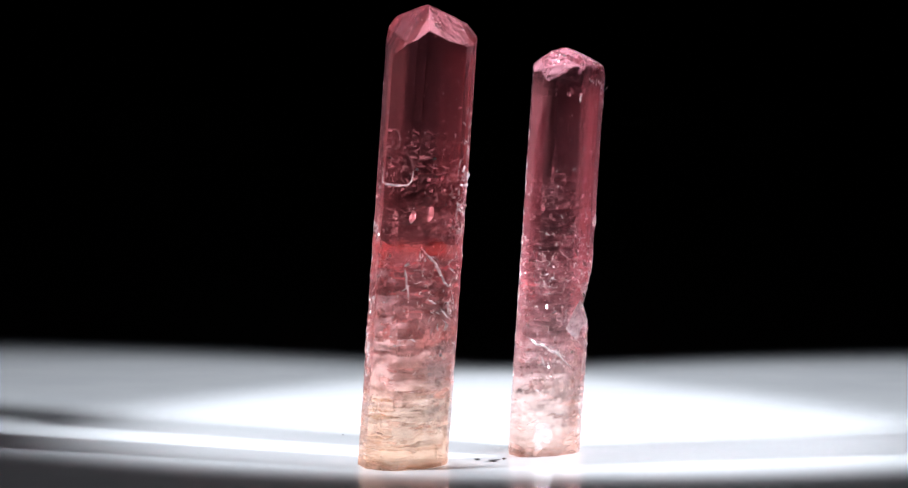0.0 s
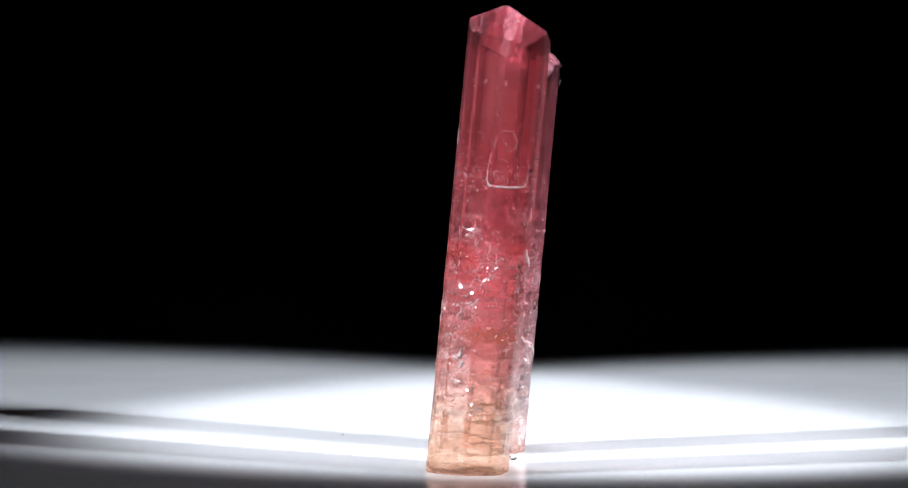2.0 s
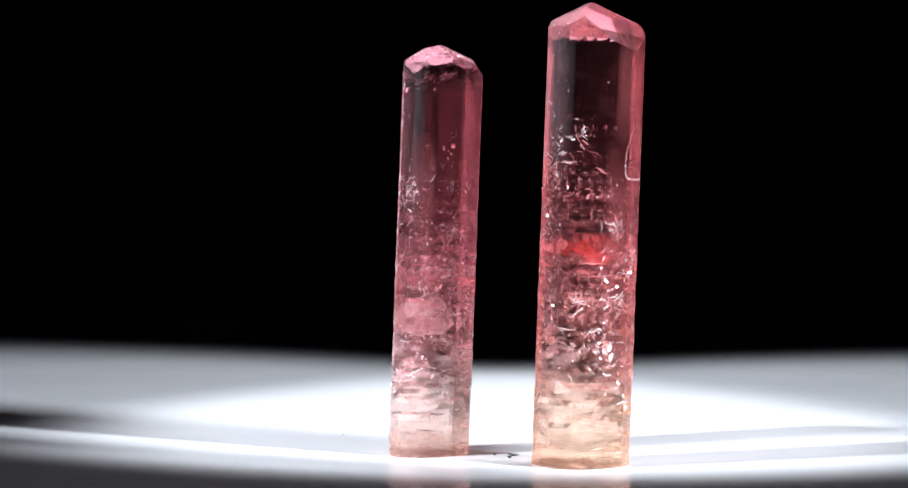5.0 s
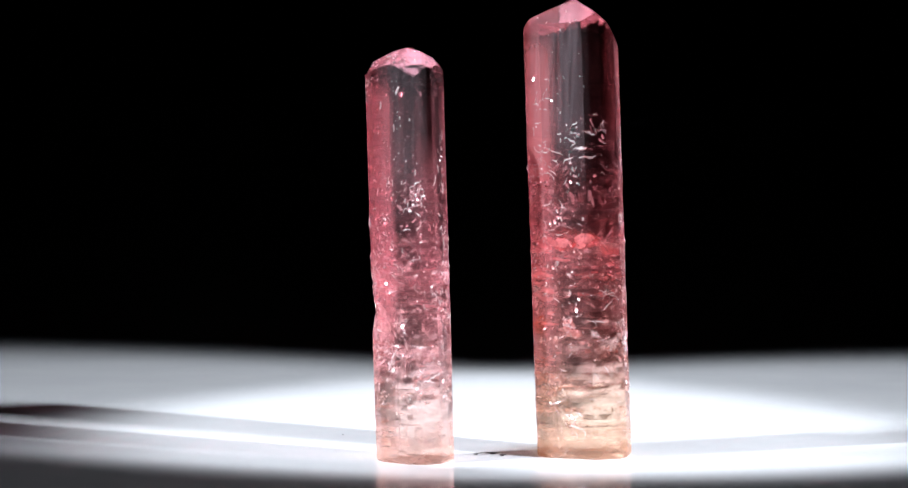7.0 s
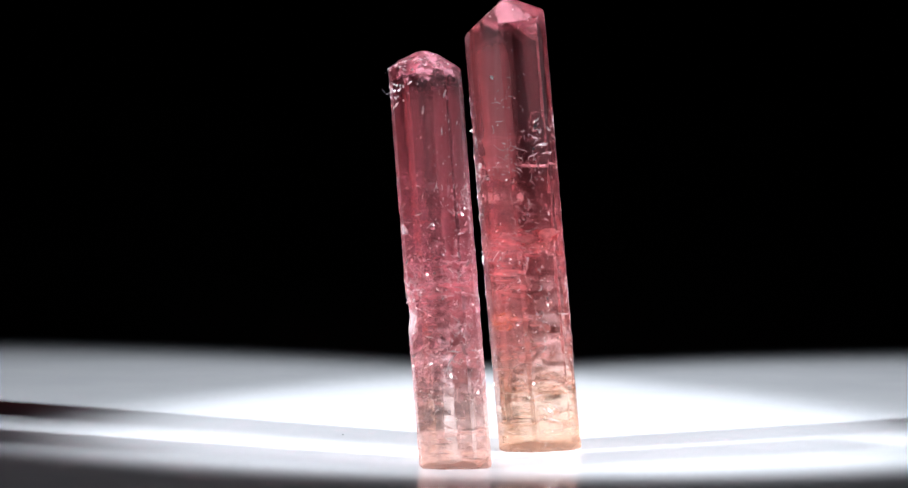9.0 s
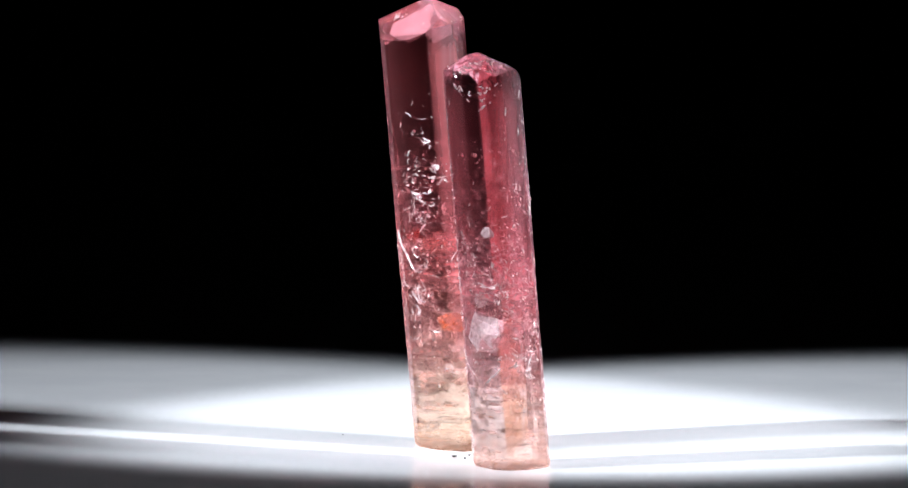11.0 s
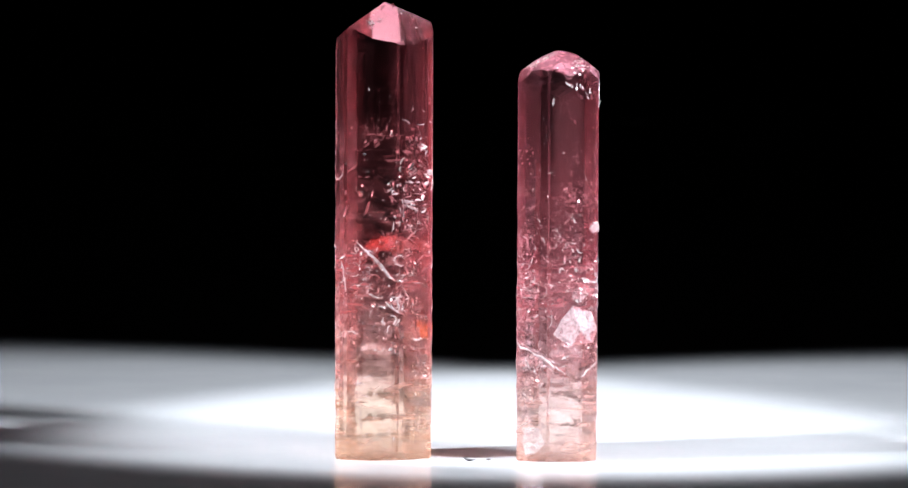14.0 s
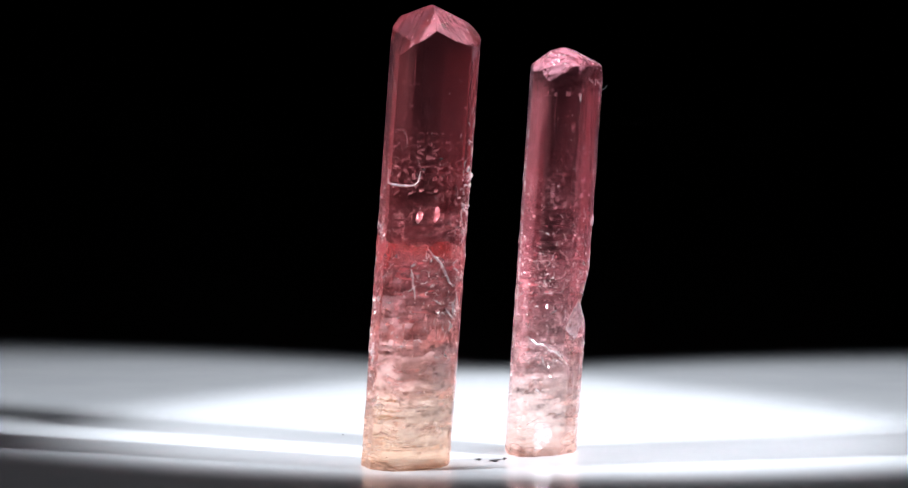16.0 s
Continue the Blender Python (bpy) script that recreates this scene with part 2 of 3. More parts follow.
def outline_angles(faces, gap=9.0):
    """Angles of the outline's corners, and of points between them at most gap degrees apart."""
    step = 0.25
    corners = []
    owner = None
    for k in range(int(360 / step) + 1):
        a = radians(k * step)
        best = min((d / math.cos(a - radians(az)), az) for az, d in faces if math.cos(a - radians(az)) > 0.05)[1]
        if owner is not None and best != owner:
            corners.append((k - 0.5) * step)
        owner = best
    out = []
    for i, a in enumerate(corners):
        b = corners[(i + 1) % len(corners)] + (360 if i == len(corners) - 1 else 0)
        n = max(1, math.ceil((b - a) / gap))
        out += [radians(a + (b - a) * j / n) for j in range(n)]
    return out


class Shape:
    """A leaning crystal prism: its side faces, height, lean for each metre, and dents."""

    def __init__(self, faces, height, lean, seed, rough, dent=None):
        self.faces, self.height, self.lean, self.seed, self.rough, self.dent = faces, height, lean, seed, rough, dent

    def radius(self, ang, z):
        r = reach(self.faces, ang)
        amp = self.rough(z / self.height)
        step = noise.cell((self.seed, z * 900.0, 0.5 + math.floor(ang * 1.6)))
        r *= 1 + amp * (noise.noise((math.cos(ang) * 3 + self.seed, math.sin(ang) * 3, z * 700)) * 0.8 + step * 0.35)
        if self.dent:
            r = self.dent(ang, z, r)
        return r

    def at(self, az, z, depth=0.0):
        a = radians(az)
        r = self.radius(a, z) - depth
        return Vector((self.lean[0] * z + math.cos(a) * r, self.lean[1] * z + math.sin(a) * r, z))

    def body(self, levels):
        angles = outline_angles(self.faces)
        n = len(angles)
        bm = bmesh.new()
        rings = []
        zs = [0.0, 0.00025] + [self.height * k / levels for k in range(1, levels + 1)]
        for k, z in enumerate(zs):
            s = 0.985 if k == 0 else 1.0
            ring = []
            for a in angles:
                r = self.radius(a, z) * s
                ring.append(bm.verts.new((self.lean[0] * z + math.cos(a) * r, self.lean[1] * z + math.sin(a) * r, z)))
            rings.append(ring)
        for a, b in zip(rings, rings[1:]):
            for i in range(n):
                bm.faces.new((a[i], a[(i + 1) % n], b[(i + 1) % n], b[i]))
        bm.faces.new(rings[0][::-1])
        bm.faces.new(rings[-1])
        return bm


def slope(az, tilt):
    a, b = radians(az), radians(tilt)
    return Vector((math.cos(a) * math.sin(b), math.sin(a) * math.sin(b), math.cos(b)))


def shard(bm, centre, normal, along, length, width, thick, rng, sides=7):
    """A thin irregular lens of crack film: a ragged rim, a swollen front and back."""
    n = Vector(normal).normalized()
    u = (Vector(along) - n * n.dot(Vector(along))).normalized()
    v = n.cross(u)
    rim = []
    for k in range(sides):
        a = 2 * math.pi * (k + rng.uniform(-0.3, 0.3)) / sides
        r = rng.uniform(0.6, 1.1)
        bend = n * (length * 0.08 * math.cos(a) ** 2 * rng.uniform(0.3, 1.0))
        rim.append(bm.verts.new(centre + u * (math.cos(a) * r * length / 2) + v * (math.sin(a) * r * width / 2) + bend))
    top, low = bm.verts.new(centre + n * thick / 2), bm.verts.new(centre - n * thick / 2)
    for k in range(sides):
        a, b = rim[k], rim[(k + 1) % sides]
        bm.faces.new((a, b, top))
        bm.faces.new((b, a, low))


def streak(bm, points, width, thick, rng):
    """A ragged ribbon of crack film along points, widest in the middle."""
    rings = []
    for k, p in enumerate(points):
        nxt = points[min(k + 1, len(points) - 1)] - points[max(k - 1, 0)]
        out = Vector((p.x, p.y, 0)).normalized()
        side = nxt.cross(out).normalized()
        w = width * (0.15 + 0.85 * math.sin(math.pi * (k + 0.3) / (len(points) - 0.4))) * rng.uniform(0.6, 1.2) / 2
        rings.append([bm.verts.new(p + side * w), bm.verts.new(p + out * thick / 2), bm.verts.new(p - side * w), bm.verts.new(p - out * thick / 2)])
    for a, b in zip(rings, rings[1:]):
        for i in range(4):
            bm.faces.new((a[i], a[(i + 1) % 4], b[(i + 1) % 4], b[i]))
    bm.faces.new(rings[0][::-1])
    bm.faces.new(rings[-1])


def path_on(shape, ends, count, depth, rng, wobble=0.0002):
    """Points on the skin of a crystal from (azimuth, height) to (azimuth, height)."""
    (a0, z0), (a1, z1) = ends
    out = []
    for k in range(count):
        f = k / (count - 1)
        out.append(shape.at(a0 + (a1 - a0) * f, z0 + (z1 - z0) * f + rng.uniform(-wobble, wobble), depth))
    return out


def surface_shard(name, thing, shape, az, z, length, width, material, rng, label="", depth=0.0, turn=0.0, thick=0.00012, sides=7):
    a = radians(az)
    out = Vector((math.cos(a), math.sin(a), 0))
    round_ = Vector((-math.sin(a), math.cos(a), 0))
    along = round_ * math.cos(radians(turn)) + Vector((0, 0, 1)) * math.sin(radians(turn))
    bm = bmesh.new()
    shard(bm, shape.at(az, z, depth), out, along, length, width, thick, rng, sides)
    return part(name, bm, material, thing, label)


def surface_patch(name, thing, shape, az, z, wide, high, material, rng, label="", proud=0.00006, turn=0.0, sides=10, ragged=(0.62, 1.12)):
    """A ragged thin plate that follows the skin: wide in degrees, high in metres."""
    bm = bmesh.new()
    rings = 5
    rag = [rng.uniform(*ragged) for _ in range(sides)]
    layers = []
    for lift in (proud, -0.0001):
        grid = []
        for j in range(1, rings + 1):
            row = []
            for k in range(sides):
                a = 2 * math.pi * k / sides
                f = rag[k] * j / rings
                p, q = math.cos(a) * f, math.sin(a) * f
                c, s = math.cos(radians(turn)), math.sin(radians(turn))
                edge = lift if j < rings else min(lift, 0.0)
                row.append(bm.verts.new(shape.at(az + (p * c - q * s) * wide / 2, z + (p * s + q * c) * high / 2, -edge - (rng.uniform(0, 0.00006) if lift > 0 and j < rings else 0))))
            grid.append(row)
        mid = bm.verts.new(shape.at(az, z, -lift))
        for k in range(sides):
            bm.faces.new((grid[0][k], grid[0][(k + 1) % sides], mid))
            for a, b in zip(grid, grid[1:]):
                bm.faces.new((a[k], a[(k + 1) % sides], b[(k + 1) % sides], b[k]))
        layers.append(grid[-1])
    for k in range(sides):
        bm.faces.new((layers[0][k], layers[0][(k + 1) % sides], layers[1][(k + 1) % sides], layers[1][k]))
    return part(name, bm, material, thing, label)


def crack(name, thing, shape, ends, width, material, rng, label="", depth=0.00003, count=9, thick=0.00012, wobble=0.0002):
    bm = bmesh.new()
    streak(bm, path_on(shape, ends, count, depth, rng, wobble), width, thick, rng)
    return part(name, bm, material, thing, label)


def squiggle(name, thing, shape, az, z, length, width, turn, material, rng, label="", depth=0.00003):
    """A thin wandering sliver of crack on the skin, with a side branch now and then."""
    bm = bmesh.new()
    reach_ = 0.0055

    def wander(az, z, turn, length, width):
        n = rng.randint(4, 7)
        pts = []
        for _ in range(n):
            pts.append(shape.at(az, z, depth))
            az += math.degrees(math.cos(radians(turn)) * length / n / reach_)
            z = max(z + math.sin(radians(turn)) * length / n, 0.0006)
            turn += rng.gauss(0, 36)
        streak(bm, pts, width, width * 0.6, rng)
        return az, z, turn

    az2, z2, turn2 = wander(az, z, turn, length, width)
    if rng.random() < 0.25:
        wander((az + az2) / 2, (z + z2) / 2, turn2 + rng.choice((-1, 1)) * rng.uniform(35, 80), length * 0.5, width * 0.7)
    return part(name, bm, material, thing, label)


def inner_veil(name, thing, shape, az, z, out, size, tilt, material, rng, label=""):
    """A ragged crack film inside the crystal, out: 0 at the axis, 1 at the skin."""
    a = radians(az)
    r = shape.radius(a, z) * out
    c = Vector((shape.lean[0] * z + math.cos(a) * r, shape.lean[1] * z + math.sin(a) * r, z))
    bm = bmesh.new()
    shard(bm, c, slope(*tilt), (math.cos(a + 1.2), math.sin(a + 1.2), 0.1), size[0], size[1], 0.0002, rng, 11)
    return part(name, bm, material, thing, label)


def cap_sparkles(thing, apex, caps, clusters, rng):
    """Small bright faces on the cap; each cluster: azimuth, spread, count, nearest and farthest from the apex."""
    for az, spread, count, near, far in clusters:
        for k in range(count):
            a, d = radians(rng.gauss(az, spread)), rng.uniform(near, far)
            x, y = math.cos(a) * d, math.sin(a) * d
            z, top = min((lift - (slope(c, tilt).x * x + slope(c, tilt).y * y) / slope(c, tilt).z, (c, tilt)) for c, tilt, lift in caps)
            bm = bmesh.new()
            s = rng.uniform(0.0002, 0.0006)
            shard(bm, apex + Vector((x, y, z + 0.00002)), slope(top[0] + rng.gauss(0, 20), top[1] + rng.gauss(0, 12)), (rng.uniform(-1, 1), rng.uniform(-1, 1), 0.2), s, s * rng.uniform(0.4, 0.8), 0.00008, rng, 6)
            part("cap_sparkle", bm, MIRROR_FACE if k % 3 else WHITE_VEIL, thing)
        for k in range(count // 3):
            a, d = radians(rng.gauss(az, spread * 1.6)), rng.uniform(near * 0.3, far)
            x, y = math.cos(a) * d, math.sin(a) * d
            z, top = min((lift - (slope(c, tilt).x * x + slope(c, tilt).y * y) / slope(c, tilt).z, (c, tilt)) for c, tilt, lift in caps)
            bm = bmesh.new()
            s = rng.uniform(0.0005, 0.0014)
            shard(bm, apex + Vector((x, y, z)), slope(*top), (rng.uniform(-1, 1), rng.uniform(-1, 1), 0.2), s, s * rng.uniform(0.15, 0.4), 0.00006, rng, 8)
            part("growth_step", bm, DARK_FILM, thing)


def fleck_clusters(thing, shape, seed, clusters):
    """Crowds of white slivers and bright chips; each cluster: azimuth, spread, lowest and highest place, count."""
    rng = random.Random(seed)
    for az0, spread, low, high, count in clusters:
        slivers, chips = bmesh.new(), bmesh.new()
        for k in range(count):
            az, z = rng.gauss(az0, spread), rng.uniform(low, high)
            turn, bow = rng.choice((0, 0, 60, 90, 120)) + rng.gauss(0, 22), rng.gauss(0, 20)
            length = 0.0004 + 0.0013 * rng.random() ** 2
            pts = []
            for _ in range(5):
                pts.append(shape.at(az, z, -0.00002))
                az += math.degrees(math.cos(radians(turn)) * length / 5 / 0.0055)
                z += math.sin(radians(turn)) * length / 5
                turn += bow + rng.gauss(0, 15)
            streak(slivers, pts, rng.uniform(0.00008, 0.00024), 0.00007, rng)
            if k % 3 == 0:
                az, z, s = rng.gauss(az0, spread), rng.uniform(low, high), 0.00015 + 0.0005 * rng.random() ** 2
                shard(chips, shape.at(az, z, 0.00003), slope(az + rng.gauss(0, 30), 64 + rng.gauss(0, 10)), (rng.uniform(-1, 1), rng.uniform(-1, 1), 1), s * rng.uniform(1, 2.4), s, s * 0.15, rng, 6)
        tagged(part("white_slivers", slivers, WHITE_VEIL, thing, "crowd of white crack slivers"), kind="stuff")
        tagged(part("bright_chips", chips, MIRROR_FACE, thing, "crowd of mirror-bright chips"), kind="stuff")


def flaws(thing, shape, seed, low, high, many, specks):
    """Flakes near the skin and within, small cross cracks, and fine specks."""
    rng = random.Random(seed)
    heart = [(rng.uniform(0, 360), shape.height * rng.triangular(low, high, (low + high) * 0.55), rng.uniform(0.4, 1.6)) for _ in range(26)]

    def spread():
        """A place: mostly close to one of the crystal's crowded spots."""
        if rng.random() < 0.3:
            return rng.uniform(0, 360), shape.height * rng.triangular(low, high, (low + high) * 0.5)
        a, h, s = rng.choice(heart)
        return a + rng.gauss(0, 9 * s), min(max(h + rng.gauss(0, 0.0011 * s), 0.0012), shape.height * 0.84)

    for k in range(many):
        az, z = spread()
        kind = rng.random()
        if kind < 0.36:      # level cross cracks that curve round the skin
            span = rng.choice((-1, 1)) * rng.uniform(5, 26)
            crack("cross_crack", thing, shape, ((az, z), (az + span, z + rng.gauss(0, 0.0007))), rng.uniform(0.0001, 0.0003),
                  rng.choice((WHITE_VEIL, PINK_VEIL, PINK_VEIL)), rng, depth=rng.uniform(-0.00003, 0.00008), count=7, thick=0.0001, wobble=0.00016)
        elif kind < 0.82:    # small slivers at any slant
            squiggle("flake", thing, shape, az, z, 0.0004 + 0.0018 * rng.random() ** 2, rng.uniform(0.00008, 0.00022), rng.uniform(-180, 180),
                     rng.choice((WHITE_VEIL, WHITE_VEIL, PALE_VEIL)), rng, depth=rng.uniform(-0.00002, 0.00012))
        else:                # films inside
            inner_veil("inner_film", thing, shape, az, z, rng.uniform(0.1, 0.75), (rng.uniform(0.001, 0.004), rng.uniform(0.0008, 0.0025)),
                       (rng.uniform(0, 360), rng.uniform(0, 50)), INNER_FILM, rng)
    bm = bmesh.new()
    for k in range(specks):
        z = shape.height * rng.triangular(0.04, 0.86, 0.4)
        az = rng.uniform(0, 360)
        a = radians(az)
        s = rng.uniform(0.00006, 0.0002) * (1 if rng.random() < 0.9 else 2)
        if k % 4 == 0:
            z, az = shape.height * rng.uniform(0.6, 0.9), rng.gauss(88, 24)
            a, s = radians(az), s * 0.7
        shard(bm, shape.at(az, z, rng.uniform(-0.00003, 0.00006)), (math.cos(a), math.sin(a), 0), (0, 0.2, 1), s * rng.uniform(1, 3), s, s * 0.7, rng, 5)
    tagged(part("specks", bm, WHITE_VEIL, thing, "fine pale specks"), kind="stuff")
    for film, count, label in ((WHITE_VEIL, 190, "fine white hairline cracks"), (PALE_VEIL, 170, "fine pale pink hairline cracks")):
        bm = bmesh.new()
        for k in range(count):
            az, z = spread()
            turn = rng.gauss(0, 14) if rng.random() < 0.55 else rng.uniform(-180, 180)
            length = 0.0004 + 0.0022 * rng.random() ** 2
            bow = rng.gauss(0, 22)
            pts = []
            deep = rng.uniform(-0.00005, 0.00006)
            for _ in range(6):
                pts.append(shape.at(az, z, deep))
                az += math.degrees(math.cos(radians(turn)) * length / 6 / 0.0055)
                z = max(z + math.sin(radians(turn)) * length / 6, 0.0005)
                turn += bow + rng.gauss(0, 12)
            streak(bm, pts, rng.uniform(0.00006, 0.00014), 0.00006, rng)
        tagged(part("hairline_cracks", bm, film, thing, label), kind="stuff")
    # level growth lines round the foot
    for k in range(24):
        az, z = rng.uniform(0, 360), 0.0008 + 0.0095 * rng.random()
        crack("growth_line", thing, shape, ((az, z), (az + rng.uniform(8, 42), z + rng.gauss(0, 0.00015))), rng.uniform(0.00008, 0.0002),
              rng.choice((BROWN_CRACK, BROWN_CRACK, AMBER_FILM, WHITE_VEIL)), rng, depth=0.00003, count=9, thick=0.00008, wobble=0.00006)
    # white put into these faces, so they read as glints at any angle
    bm = bmesh.new()
    for k in range(specks // 2):
        az, z = spread()
        face = slope(az + rng.gauss(0, 22), rng.gauss(80, 14))
        s = 0.00015 + 0.0006 * rng.random() ** 3
        long = min(s * rng.uniform(2.0, 5.0), 0.0016)
        shard(bm, shape.at(az, z, long * 0.16 + rng.uniform(0.0, 0.0003)), face, (rng.uniform(-1, 1), rng.uniform(-1, 1), 0.6), long, s * 0.6, s * 0.1, rng, 6)
    # tiny mirrors, tilted between eye and lamps to add sparkles
    tiny = bmesh.new()
    for k in range(230):
        az, z = spread()
        s = 0.0001 + 0.0004 * rng.random() ** 2
        shard(tiny, shape.at(az, z, rng.uniform(0.0, 0.0001)), slope(az + rng.gauss(0, 36), 64 + rng.gauss(0, 9)), (rng.uniform(-1, 1), rng.uniform(-1, 1), 1), s * rng.uniform(1, 2.5), s, s * 0.15, rng, 6)
    tagged(part("sparkles", tiny, MIRROR_FACE, thing, "tiny mirror faces tilted to throw sparkles"), kind="stuff")
    tagged(part("glints", bm, GLINT, thing, "small white faces painted as glints"), kind="stuff")


# ---- table and dark studio ----
bm = bmesh.new()
bmesh.ops.create_cube(bm, size=1.0)
bmesh.ops.scale(bm, vec=(1.8, 1.5, 0.02), verts=bm.verts)
bmesh.ops.translate(bm, vec=(0, 0.2, -0.01), verts=bm.verts)
bmesh.ops.bevel(bm, geom=[e for e in bm.edges], offset=0.003, segments=2, affect="EDGES")
tagged(link_mesh("table_surface", bm, TABLE), "white glossy acrylic surface in a dark studio", "table", kind="structure")


def studio_wall(name, centre, size):
    bm = bmesh.new()
    bmesh.ops.create_cube(bm, size=1.0)
    bmesh.ops.scale(bm, vec=size, verts=bm.verts)
    bmesh.ops.translate(bm, vec=centre, verts=bm.verts)
    return tagged(link_mesh(name, bm, BLACK_CLOTH), "black unlit studio surface", "wall", kind="structure")


studio_wall("floor", (0, 0, -0.80), (4.2, 4.2, 0.1))
studio_wall("ceiling", (0, 0, 1.75), (4.2, 4.2, 0.1))
studio_wall("wall_north", (0, 2.05, 0.475), (4.0, 0.1, 2.45))
studio_wall("wall_south", (0, -2.05, 0.475), (4.0, 0.1, 2.45))
studio_wall("wall_east", (2.05, 0, 0.475), (0.1, 4.2, 2.45))
studio_wall("wall_west", (-2.05, 0, 0.475), (0.1, 4.2, 2.45))
for x in (-0.8, 0.8):
    for y in (-0.45, 0.85):
        bm = bmesh.new()
        bmesh.ops.create_cone(bm, cap_ends=True, segments=20, radius1=0.025, radius2=0.025, depth=0.73)
        bmesh.ops.translate(bm, vec=(x, y, -0.385), verts=bm.verts)
        tagged(link_mesh("table_leg", bm, BLACK_METAL, bpy.data.objects["table_surface"]), "black metal leg")

# ---- the lamps' stands, unseen and added beside the view ----
def rod(name, thing, at, radius, height, base=0.0):
    bm = bmesh.new()
    bmesh.ops.create_cone(bm, cap_ends=True, segments=20, radius1=radius, radius2=radius, depth=height)
    bmesh.ops.translate(bm, verts=bm.verts, vec=(at[0], at[1], base + height / 2))
    return part(name, bm, BLACK_METAL, thing)


def bar(name, thing, a, b, radius):
    a, b = Vector(a), Vector(b)
    bm = bmesh.new()
    bmesh.ops.create_cone(bm, cap_ends=True, segments=16, radius1=radius, radius2=radius, depth=(b - a).length)
    turn = (b - a).to_track_quat("Z", "Y").to_matrix().to_4x4()
    bmesh.ops.transform(bm, matrix=Matrix.Translation((a + b) / 2) @ turn, verts=bm.verts)
    return part(name, bm, BLACK_METAL, thing)


def lamp_stand(lamp, aim, fingers, low, high):
    """A column with a cone-shaped lamp head and a rail from which thin fingers hang before the lamp."""
    thing = tagged(new("lamp_stand"), "unseen black lamp stand, added, with fingers that cast shade streaks", "lamp stand", "lamp stands")
    # fingers added to cast the dark streaks on the table; none is seen
    for x, y, radius in fingers:
        rod("shade_finger", thing, (x, y), radius, high - low, low)
    x, y, _ = fingers[0]
    bar("rail", thing, (x, y + 0.012, high), (x, -0.2, high), 0.003)
    back = (Vector(lamp) - Vector(aim)).normalized()
    bm = bmesh.new()
    turn = back.to_track_quat("Z", "Y").to_matrix().to_4x4()
    rings = []
    for r, h in ((0.0115, -0.008), (0.0115, 0.03), (0.018, 0.036), (0.018, 0.09), (0.012, 0.1)):
        rings.append([bm.verts.new(Vector(lamp) + turn @ Vector((r * math.cos(k * math.pi / 12), r * math.sin(k * math.pi / 12), h))) for k in range(24)])
    for a, b in zip(rings, rings[1:]):
        for k in range(24):
            bm.faces.new((a[k], a[(k + 1) % 24], b[(k + 1) % 24], b[k]))
    bm.faces.new(rings[-1])
    part("lamp_head", bm, BLACK_METAL, thing)
    foot = Vector(lamp) + back * 0.06
    rod("column", thing, (foot.x, foot.y), 0.006, foot.z)
    bar("rail_arm", thing, (x, -0.2, high), (foot.x, foot.y, high), 0.003)
    rod("base_plate", thing, (foot.x, foot.y), 0.05, 0.008)
    return thing


lamp_stand(LAMP_RIGHT, AIM_RIGHT, ((0.100, -0.050, 0.0032), (0.100, -0.067, 0.0026)), 0.092, 0.16)
lamp_stand(LAMP_LEFT, AIM_LEFT, ((-0.100, -0.038, 0.0017), (-0.100, -0.0495, 0.0017)), 0.112, 0.172)

# ---- crystals ----
TALL_AT, SHORT_AT = (-0.01115, -0.00823), (0.00727, 0.00577)


def mm(*pairs):
    return [(az, d / 1000) for az, d in pairs]


